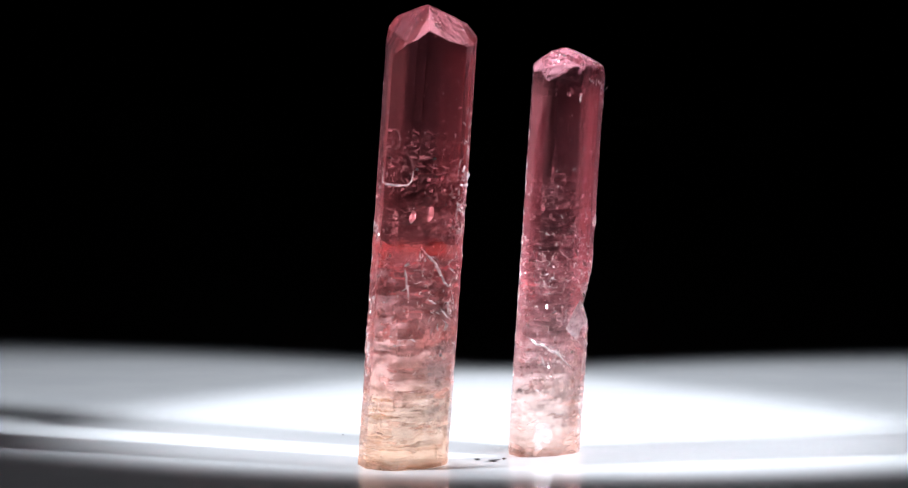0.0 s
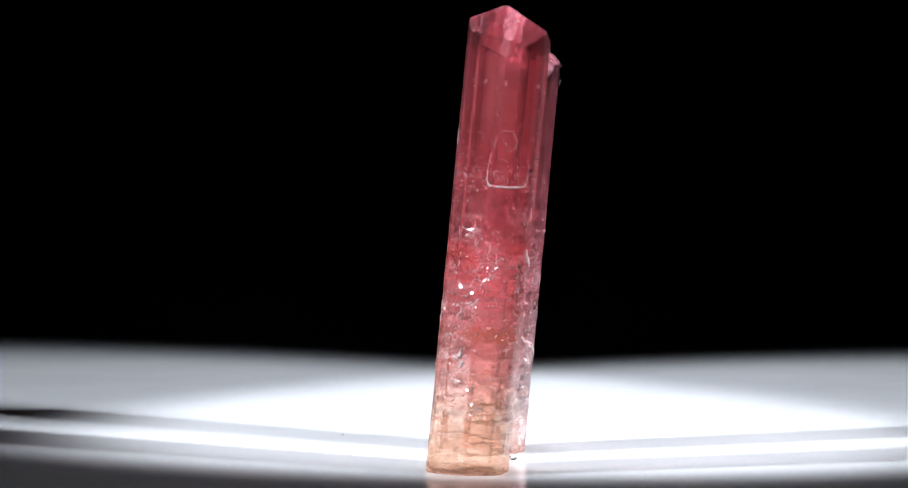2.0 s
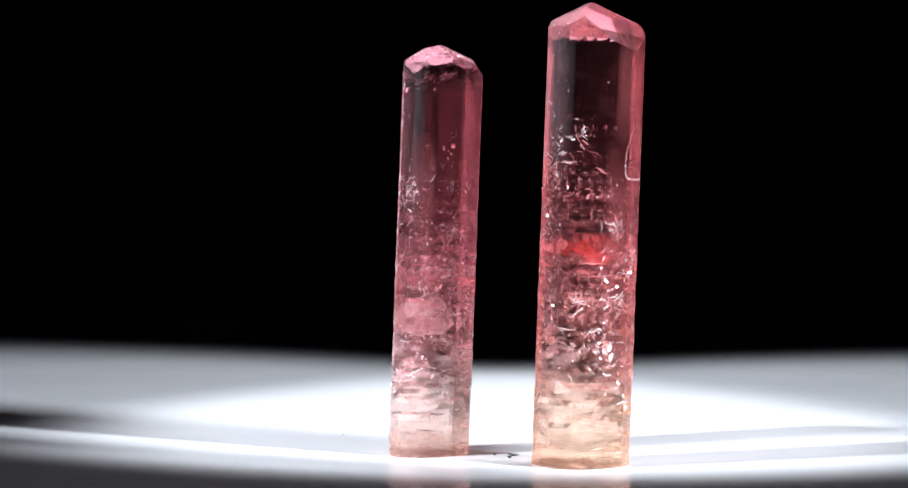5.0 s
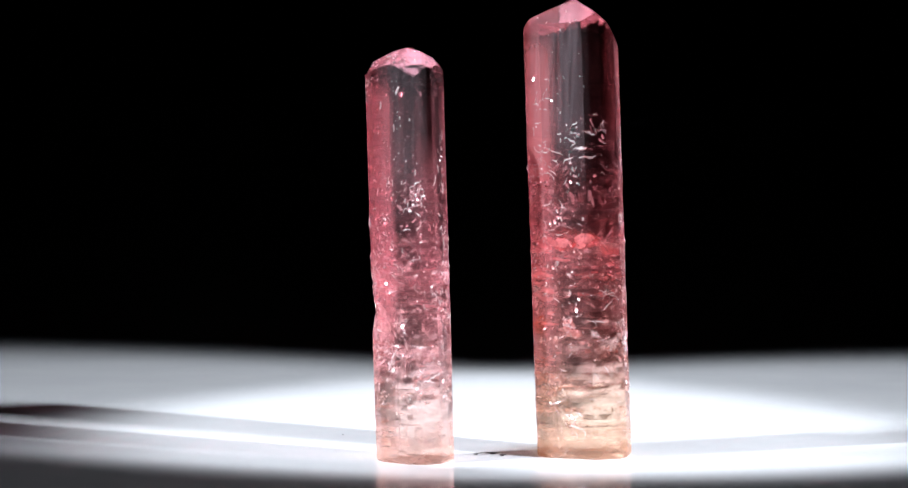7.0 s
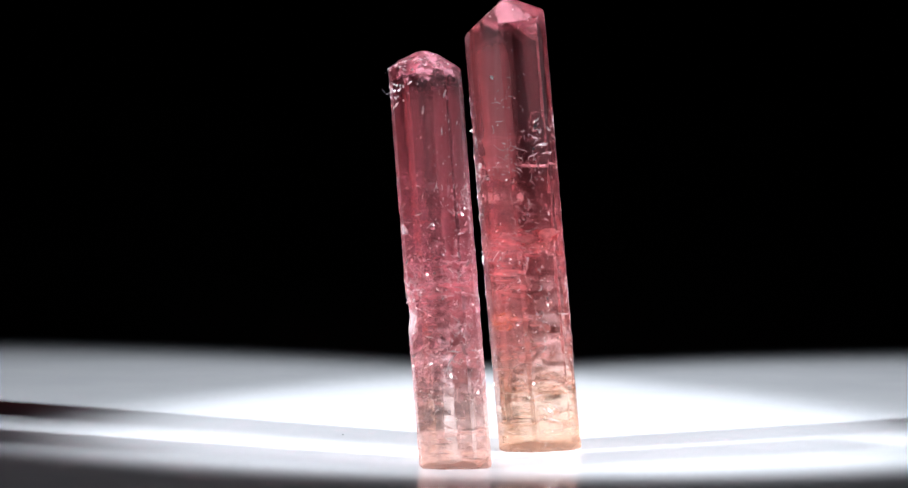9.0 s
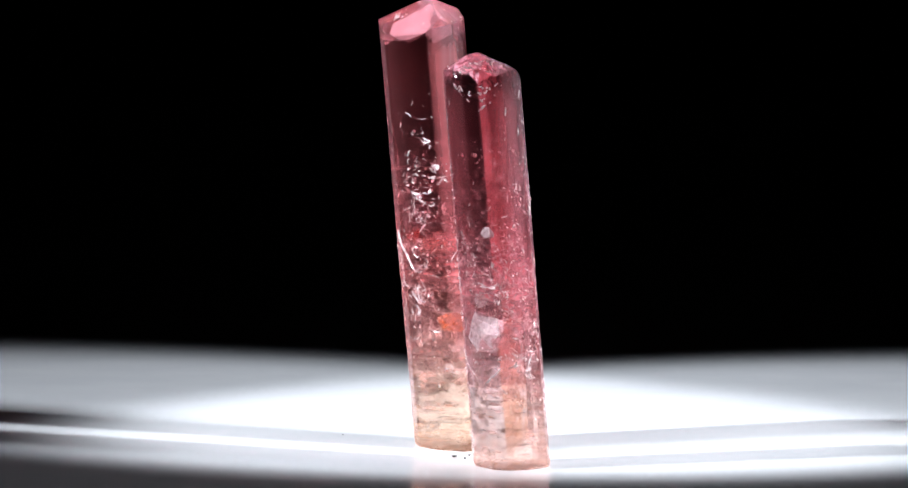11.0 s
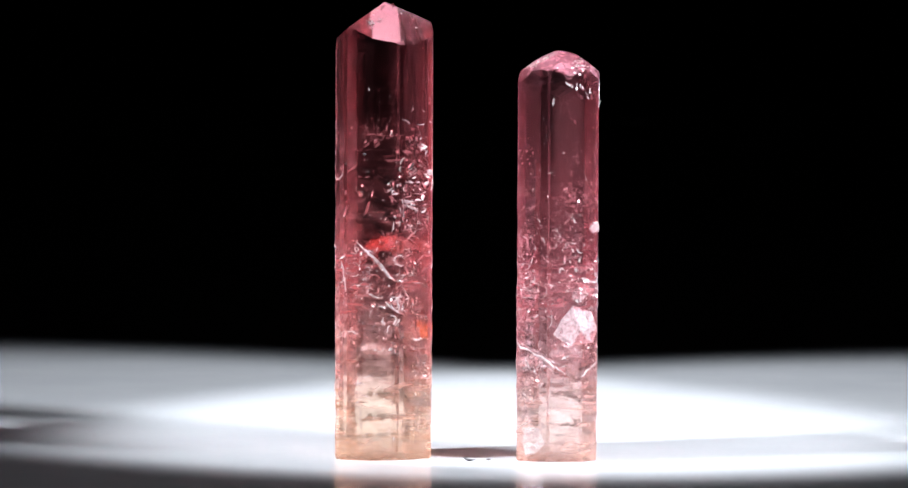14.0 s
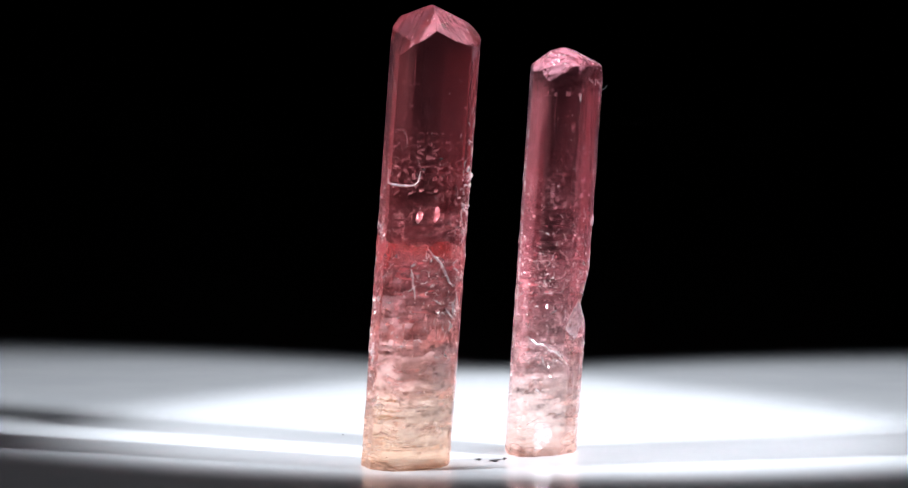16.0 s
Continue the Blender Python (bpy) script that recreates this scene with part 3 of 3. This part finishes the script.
def tall_crystal():
    thing = tagged(new("tourmaline_crystal"), "tall rose-red tourmaline crystal with peach foot, standing upright", "crystal", "tourmaline crystals")
    faces = mm((320, 4.62), (335, 4.88), (350, 5.38), (10, 6.35), (30, 6.62), (55, 6.12), (93, 5.27), (130, 5.82), (150, 5.98), (172, 5.82),
               (192, 5.55), (225, 6.12), (250, 6.5), (275, 6.05), (300, 4.98))
    shape = Shape(faces, 0.0625, TALL_LEAN, 3, lambda u: 0.016 if u < 0.5 else 0.016 - 0.09 * (u - 0.5) if u < 0.65 else 0.0005)
    bm = shape.body(84)
    apex = Vector((shape.lean[0] * 0.06 - 0.0006, shape.lean[1] * 0.06 + 0.0012, 0.0602))
    caps = ((332, 44, 0), (212, 40, 0), (85, 36, 0), (30, 22, -0.0002), (205, 60, 0.0042), (335, 60, 0.0040))
    for az, tilt, lift in caps:
        slice_off(bm, apex + Vector((0, 0, lift)), slope(az, tilt))
    part("body", bm, ROSE, thing)
    rng = random.Random(11)
    # tongue-shaped scar: a thick curved lip below, thin sides, a small ring above
    lip = [(207, 0.0392), (207.5, 0.0380), (211, 0.0374), (220, 0.0372), (232, 0.0371), (244, 0.0371), (253, 0.0372), (257, 0.0377), (258.5, 0.0390)]
    ring = [(212, 0.0417), (214, 0.0432), (220, 0.0442), (228, 0.0444), (236, 0.0440), (240, 0.0430), (239, 0.0421), (232, 0.0417), (222, 0.0418)]
    for name, line, wide, film in (("scar_lip", lip, 0.00045, WHITE_VEIL), ("scar_ring", ring, 0.0002, PINK_VEIL), ("scar_edge", [(207, 0.0392), (208, 0.0405), (210, 0.0416)], 0.00015, PINK_VEIL),
                                   ("scar_edge", [(258.5, 0.0390), (256, 0.0402), (249, 0.0415)], 0.00015, PINK_VEIL)):
        bm = bmesh.new()
        streak(bm, [shape.at(a, z, 0.00003) for a, z in line], wide, 0.00025, rng)
        part(name, bm, film, thing, "curved white lip of a tongue-shaped scar" if name == "scar_lip" else "")
    # long slanting needle crack and its neighbours
    crack("needle_crack", thing, shape, ((274, 0.0291), (334, 0.0235)), 0.0006, WHITE_VEIL, rng, "long slanting white crack", count=14, thick=0.0003)
    crack("curved_crack", thing, shape, ((256, 0.0262), (263, 0.0225)), 0.0006, WHITE_VEIL, rng)
    for az, z, ln, wd, tn in ((327, 0.0352, 0.0012, 0.0006, 20), (340, 0.0346, 0.0026, 0.00045, -30), (352, 0.0338, 0.0018, 0.0006, -40), (345, 0.033, 0.0016, 0.0004, 70),
                              (334, 0.0212, 0.0016, 0.0007, 60), (338, 0.0196, 0.003, 0.0005, 80), (352, 0.0205, 0.003, 0.0004, 75), (330, 0.018, 0.002, 0.0008, 50),
                              (104, 0.0405, 0.0022, 0.0007, 30), (98, 0.042, 0.0015, 0.0006, -50), (112, 0.0395, 0.0026, 0.0005, 10), (90, 0.0388, 0.002, 0.0005, 70),
                              (188, 0.0152, 0.0018, 0.0015, 10), (192, 0.0138, 0.0014, 0.0012, 40), (20, 0.038, 0.001, 0.0016, 10), (16, 0.0365, 0.0009, 0.0009, 0)):
        squiggle("flake", thing, shape, az, z, ln * 1.1, wd * 0.6, tn, WHITE_VEIL, rng)
        squiggle("flake", thing, shape, az + rng.gauss(0, 4), z + rng.gauss(0, 0.0004), ln * 0.8, wd * 0.4, tn + rng.gauss(0, 40), WHITE_VEIL, rng)
    for az, z, s in ((106, 0.0432, 0.0009), (110, 0.0415, 0.0006), (100, 0.0402, 0.0007), (262, 0.0392, 0.0006), (285, 0.0405, 0.0007), (290, 0.0382, 0.0005)):
        surface_shard("etch_pit", thing, shape, az, z, s, s * 0.7, DARK_SPECK, rng, "dark etch pit", thick=0.0001)
    # added mirror faces that flash in turning; the 0.033 pair imitates inner lamp reflections
    for az, z, ln, wd, face in ((188, 0.0154, 0.0016, 0.0012, (219, 71)), (191, 0.0140, 0.0012, 0.0009, (214, 66)), (286, 0.0332, 0.0026, 0.0036, (240, 64)), (260, 0.0329, 0.0014, 0.0034, (242, 63)),
                                (196, 0.0322, 0.0005, 0.0017, (205, 68)), (228, 0.0190, 0.0014, 0.0008, (250, 64)), (118, 0.0150, 0.0012, 0.0008, (100, 66)), (20, 0.0362, 0.001, 0.0014, (0, 62))):
        bm = bmesh.new()
        shard(bm, shape.at(az, z, 0.0001 + ln * 0.22), slope(*face), (0, 0, 1), wd * 0.7, ln * 0.6, 0.0001, rng, 7)
        part("glint_face", bm, MIRROR_FACE, thing, "bright mirror face added for a lamp glint")
    for z, wide in ((0.0092, 0.0005), (0.0078, 0.0004), (0.0070, 0.0007), (0.0042, 0.0004), (0.0027, 0.0003)):
        crack("amber_band", thing, shape, ((212 + rng.gauss(0, 5), z), (262 + rng.gauss(0, 9), z + rng.gauss(0, 0.0002))), wide, AMBER_FILM, rng, "amber level band near the foot", count=12, wobble=0.0001)
    cap_sparkles(thing, apex, caps, ((282, 4, 16, 0.0036, 0.0046), (262, 14, 8, 0.0015, 0.004), (60, 50, 8, 0.002, 0.005)), rng)
    # coloured films inside
    inner_veil("red_film", thing, shape, 160, 0.0274, 0.5, (0.0055, 0.004), (200, 62), RED_VEIL, rng, "red film inside the crystal")
    inner_veil("red_film", thing, shape, 118, 0.0282, 0.55, (0.005, 0.0025), (100, 50), RED_VEIL, rng, "red film inside the crystal")
    inner_veil("red_film", thing, shape, 315, 0.0287, 0.45, (0.005, 0.003), (290, 50), RED_VEIL, rng, "red film inside the crystal")
    inner_veil("red_film", thing, shape, 78, 0.0279, 0.74, (0.0052, 0.0024), (74, 60), RED_VEIL, rng, "red film inside the crystal")
    inner_veil("pink_film", thing, shape, 60, 0.0283, 0.45, (0.0062, 0.0034), (60, 38), PINK_VEIL, rng, "pink cross film inside the crystal")
    inner_veil("pink_film", thing, shape, 240, 0.0272, 0.4, (0.006, 0.004), (240, 35), PINK_VEIL, rng, "pink cross film inside the crystal")
    inner_veil("orange_film", thing, shape, 32, 0.0172, 0.72, (0.0044, 0.0030), (34, 66), ORANGE_VEIL, rng, "orange film inside the crystal")
    # milky clouds: overlapping ragged films at several depths
    for k in range(9):
        inner_veil("cloud_film", thing, shape, 80 + rng.gauss(0, 20), 0.0283 + rng.gauss(0, 0.0005), rng.uniform(0.76, 0.88), (rng.uniform(0.0016, 0.0032), rng.uniform(0.0008, 0.0018)), (rng.uniform(60, 105), rng.uniform(62, 88)), CLOUD, rng)
    for k in range(6):
        inner_veil("cloud_film", thing, shape, 86 + rng.gauss(0, 9), 0.0168 + rng.gauss(0, 0.0007), rng.uniform(0.76, 0.88), (rng.uniform(0.0015, 0.0026), rng.uniform(0.0008, 0.002)), (rng.uniform(50, 120), rng.uniform(50, 85)), CLOUD, rng)
    fleck_clusters(thing, shape, 41, ((8, 9, 0.030, 0.046, 30), (62, 14, 0.036, 0.050, 24), (104, 9, 0.036, 0.044, 16), (262, 12, 0.015, 0.028, 20),
                                      (186, 9, 0.013, 0.031, 20), (316, 12, 0.014, 0.029, 18), (342, 9, 0.027, 0.040, 16), (88, 16, 0.013, 0.026, 16)))
    flaws(thing, shape, 21, 0.04, 0.72, 330, 420)
    return thing


def chip(ang, z, r):
    """The chipped flank of the shorter crystal: a slanting break with a step below it."""
    if 0.0155 < z < 0.0262:
        d = 0.0041 + 0.0012 * (z - 0.0195) / 0.0067 if z > 0.0195 else 0.0041 + 0.0015 * (0.0195 - z) / 0.004
        c = math.cos(ang - radians(352))
        if c > 0.3:
            r = min(r, d / c)
    return r


def short_crystal():
    thing = tagged(new("tourmaline_crystal"), "shorter pale pink tourmaline crystal with a chipped side, standing upright", "crystal", "tourmaline crystals")
    faces = mm((318, 3.95), (345, 4.7), (0, 5.36), (15, 5.6), (40, 5.15), (70, 4.6), (100, 5.12), (120, 5.38), (145, 4.9), (180, 4.18), (205, 4.66), (230, 5.6), (248, 5.85), (270, 5.4), (295, 4.4))
    shape = Shape(faces, 0.056, SHORT_LEAN, 7, lambda u: 0.018 if u < 0.5 else 0.018 - 0.08 * (u - 0.5) if u < 0.7 else 0.0006, chip)
    bm = shape.body(80)
    apex = Vector((shape.lean[0] * 0.054, shape.lean[1] * 0.054, 0.0539))
    caps = ((350, 27, 0), (110, 24, 0), (235, 27, 0), (50, 38, 0.0012), (170, 36, 0.0010), (290, 34, 0.0006), (20, 58, 0.0050), (248, 58, 0.0050), (320, 52, 0.0026), (200, 52, 0.0030), (120, 55, 0.0046))
    for az, tilt, lift in caps:
        slice_off(bm, apex + Vector((0, 0, lift)), slope(az, tilt))
    part("body", bm, PINK, thing)
    rng = random.Random(17)
    surface_patch("chip_face", thing, shape, 346, 0.0178, 88, 0.0050, CHIP_FACE, rng, "pale rough chipped face", turn=-4, sides=7, ragged=(0.62, 1.2))
    # glare of the table through the foot, painted on as a white film
    surface_patch("foot_glare_patch", thing, shape, 268, 0.0024, 38, 0.0046, FOOT_GLARE, rng, "white patch painted for the bright table seen through the foot", proud=0.00004, sides=6, ragged=(0.6, 1.2))
    surface_patch("chip_face", thing, shape, 352, 0.0222, 40, 0.0026, PINK_VEIL, rng, "pale rough chipped face")
    surface_patch("plate", thing, shape, 13, 0.0308, 24, 0.0017, CHIP_FACE, rng, "small pale plate grown on the side", proud=0.00012)
    crack("slanting_crack", thing, shape, ((235, 0.0161), (325, 0.0117)), 0.00045, WHITE_VEIL, rng, "long slanting white crack", count=16, thick=0.0002)
    crack("slanting_crack", thing, shape, ((252, 0.0158), (318, 0.0126)), 0.0004, PINK_VEIL, rng, count=12)
    crack("slanting_crack", thing, shape, ((22, 0.0134), (-10, 0.0111)), 0.0004, WHITE_VEIL, rng, count=12)
    crack("dark_crack", thing, shape, ((312, 0.0050), (352, 0.0048)), 0.0003, BROWN_CRACK, rng, "dark level crack near the foot", count=12, thick=0.00008)
    crack("level_crack", thing, shape, ((215, 0.0263), (262, 0.0261)), 0.0003, WHITE_VEIL, rng, count=10)
    crack("level_crack", thing, shape, ((210, 0.0249), (275, 0.025)), 0.0002, PINK_VEIL, rng, count=10)
    for k in range(34):
        squiggle("grain", thing, shape, 114 + rng.gauss(0, 8), 0.0351 + rng.gauss(0, 0.0010), rng.uniform(0.0005, 0.0013), rng.uniform(0.0001, 0.0002), rng.uniform(-180, 180), WHITE_VEIL, rng)
    for k in range(26):
        az = rng.gauss(5, 22)
        surface_shard("tip_grain", thing, shape, az, 0.0500 - abs(rng.gauss(0, 0.0010)), rng.uniform(0.0003, 0.0008), rng.uniform(0.0002, 0.0004), WHITE_VEIL, rng, turn=rng.uniform(-90, 90), thick=0.0002)
    cap_sparkles(thing, apex, caps, ((5, 22, 40, 0.0026, 0.0048), (60, 40, 22, 0.0026, 0.0044), (110, 30, 14, 0.002, 0.0042), (250, 30, 12, 0.0015, 0.0044), (180, 40, 10, 0.001, 0.0036)), rng)
    for az, z in ((20, 0.047), (300, 0.0475), (95, 0.0485), (60, 0.0465)):
        surface_shard("flake", thing, shape, az, z, 0.0014, 0.0004, WHITE_VEIL, rng, turn=rng.uniform(40, 90))
    # mirror faces added here too, tilted to throw lamp glints
    for az, z, ln, wd, face in ((178, 0.0275, 0.0008, 0.0012, (195, 66)), (182, 0.0258, 0.0007, 0.0009, (205, 68)), (60, 0.0312, 0.0011, 0.0008, (82, 64)), (272, 0.0265, 0.0007, 0.001, (250, 62)), (100, 0.048, 0.0009, 0.0016, (120, 66))):
        bm = bmesh.new()
        shard(bm, shape.at(az, z, 0.0001 + ln * 0.22), slope(*face), (0, 0, 1), wd * 0.7, ln * 0.6, 0.0001, rng, 7)
        part("glint_face", bm, MIRROR_FACE, thing, "bright mirror face added for a lamp glint")
    # a fine hair caught near the tip
    bm = bmesh.new()
    a = shape.at(355, 0.0487)
    pts = [a + Vector((0.0011 * f, -0.0002 * f, -0.0006 * math.sin(f * 3.0) + 0.0005 * f)) for f in (-0.1, 0.2, 0.45, 0.7, 0.9, 1.0)]
    streak(bm, pts, 0.00008, 0.00006, rng)
    part("hair", bm, FIBRE, thing, "fine grey hair caught on the tip")
    fleck_clusters(thing, shape, 43, ((180, 10, 0.024, 0.043, 34), (118, 9, 0.028, 0.037, 16), (62, 12, 0.027, 0.037, 18), (345, 11, 0.023, 0.033, 12), (262, 14, 0.018, 0.032, 20),
                                      (20, 12, 0.014, 0.028, 14), (150, 14, 0.012, 0.023, 12)))
    flaws(thing, shape, 33, 0.05, 0.75, 330, 420)
    return thing


tall, short = tall_crystal(), short_crystal()


def grit():
    """A few dark crumbs of dust on the display between the crystals."""
    rng = random.Random(5)
    made = []
    for x, y, ln in ((0.0008, -0.0042, 0.0022), (-0.0012, -0.0028, 0.0012), (0.0022, -0.0022, 0.001)):
        bm = bmesh.new()
        shard(bm, Vector((0, 0, 0.00016)), (0, 0, 1), (1, 0.3, 0), ln, ln * 0.45, 0.0003, rng, 9)
        made.append((tagged(link_mesh("dust_crumb", bm, DARK_SPECK), "dark crumb of dust on the white surface", "dust", "dust crumbs"), (x, y)))
    return made


crumbs = grit()
bm = bmesh.new()
shard(bm, Vector((0, 0, 0.0001)), (0, 0, 1), (1, 0.8, 0), 0.0004, 0.00025, 0.0002, random.Random(2), 7)
tagged(link_mesh("dust_crumb", bm, DARK_SPECK), "tiny dark crumb of dust on the white surface", "dust", "dust crumbs").location = (-0.0195, 0.0254, 0)


def motions():
    things = [(tall, TALL_AT), (short, SHORT_AT)] + crumbs
    for thing, at in things:
        walk(thing, [(t, pose(0, 0, 0, 0, 0, a) @ pose(at[0], at[1], 0)) for t, a in TURN])


motions()
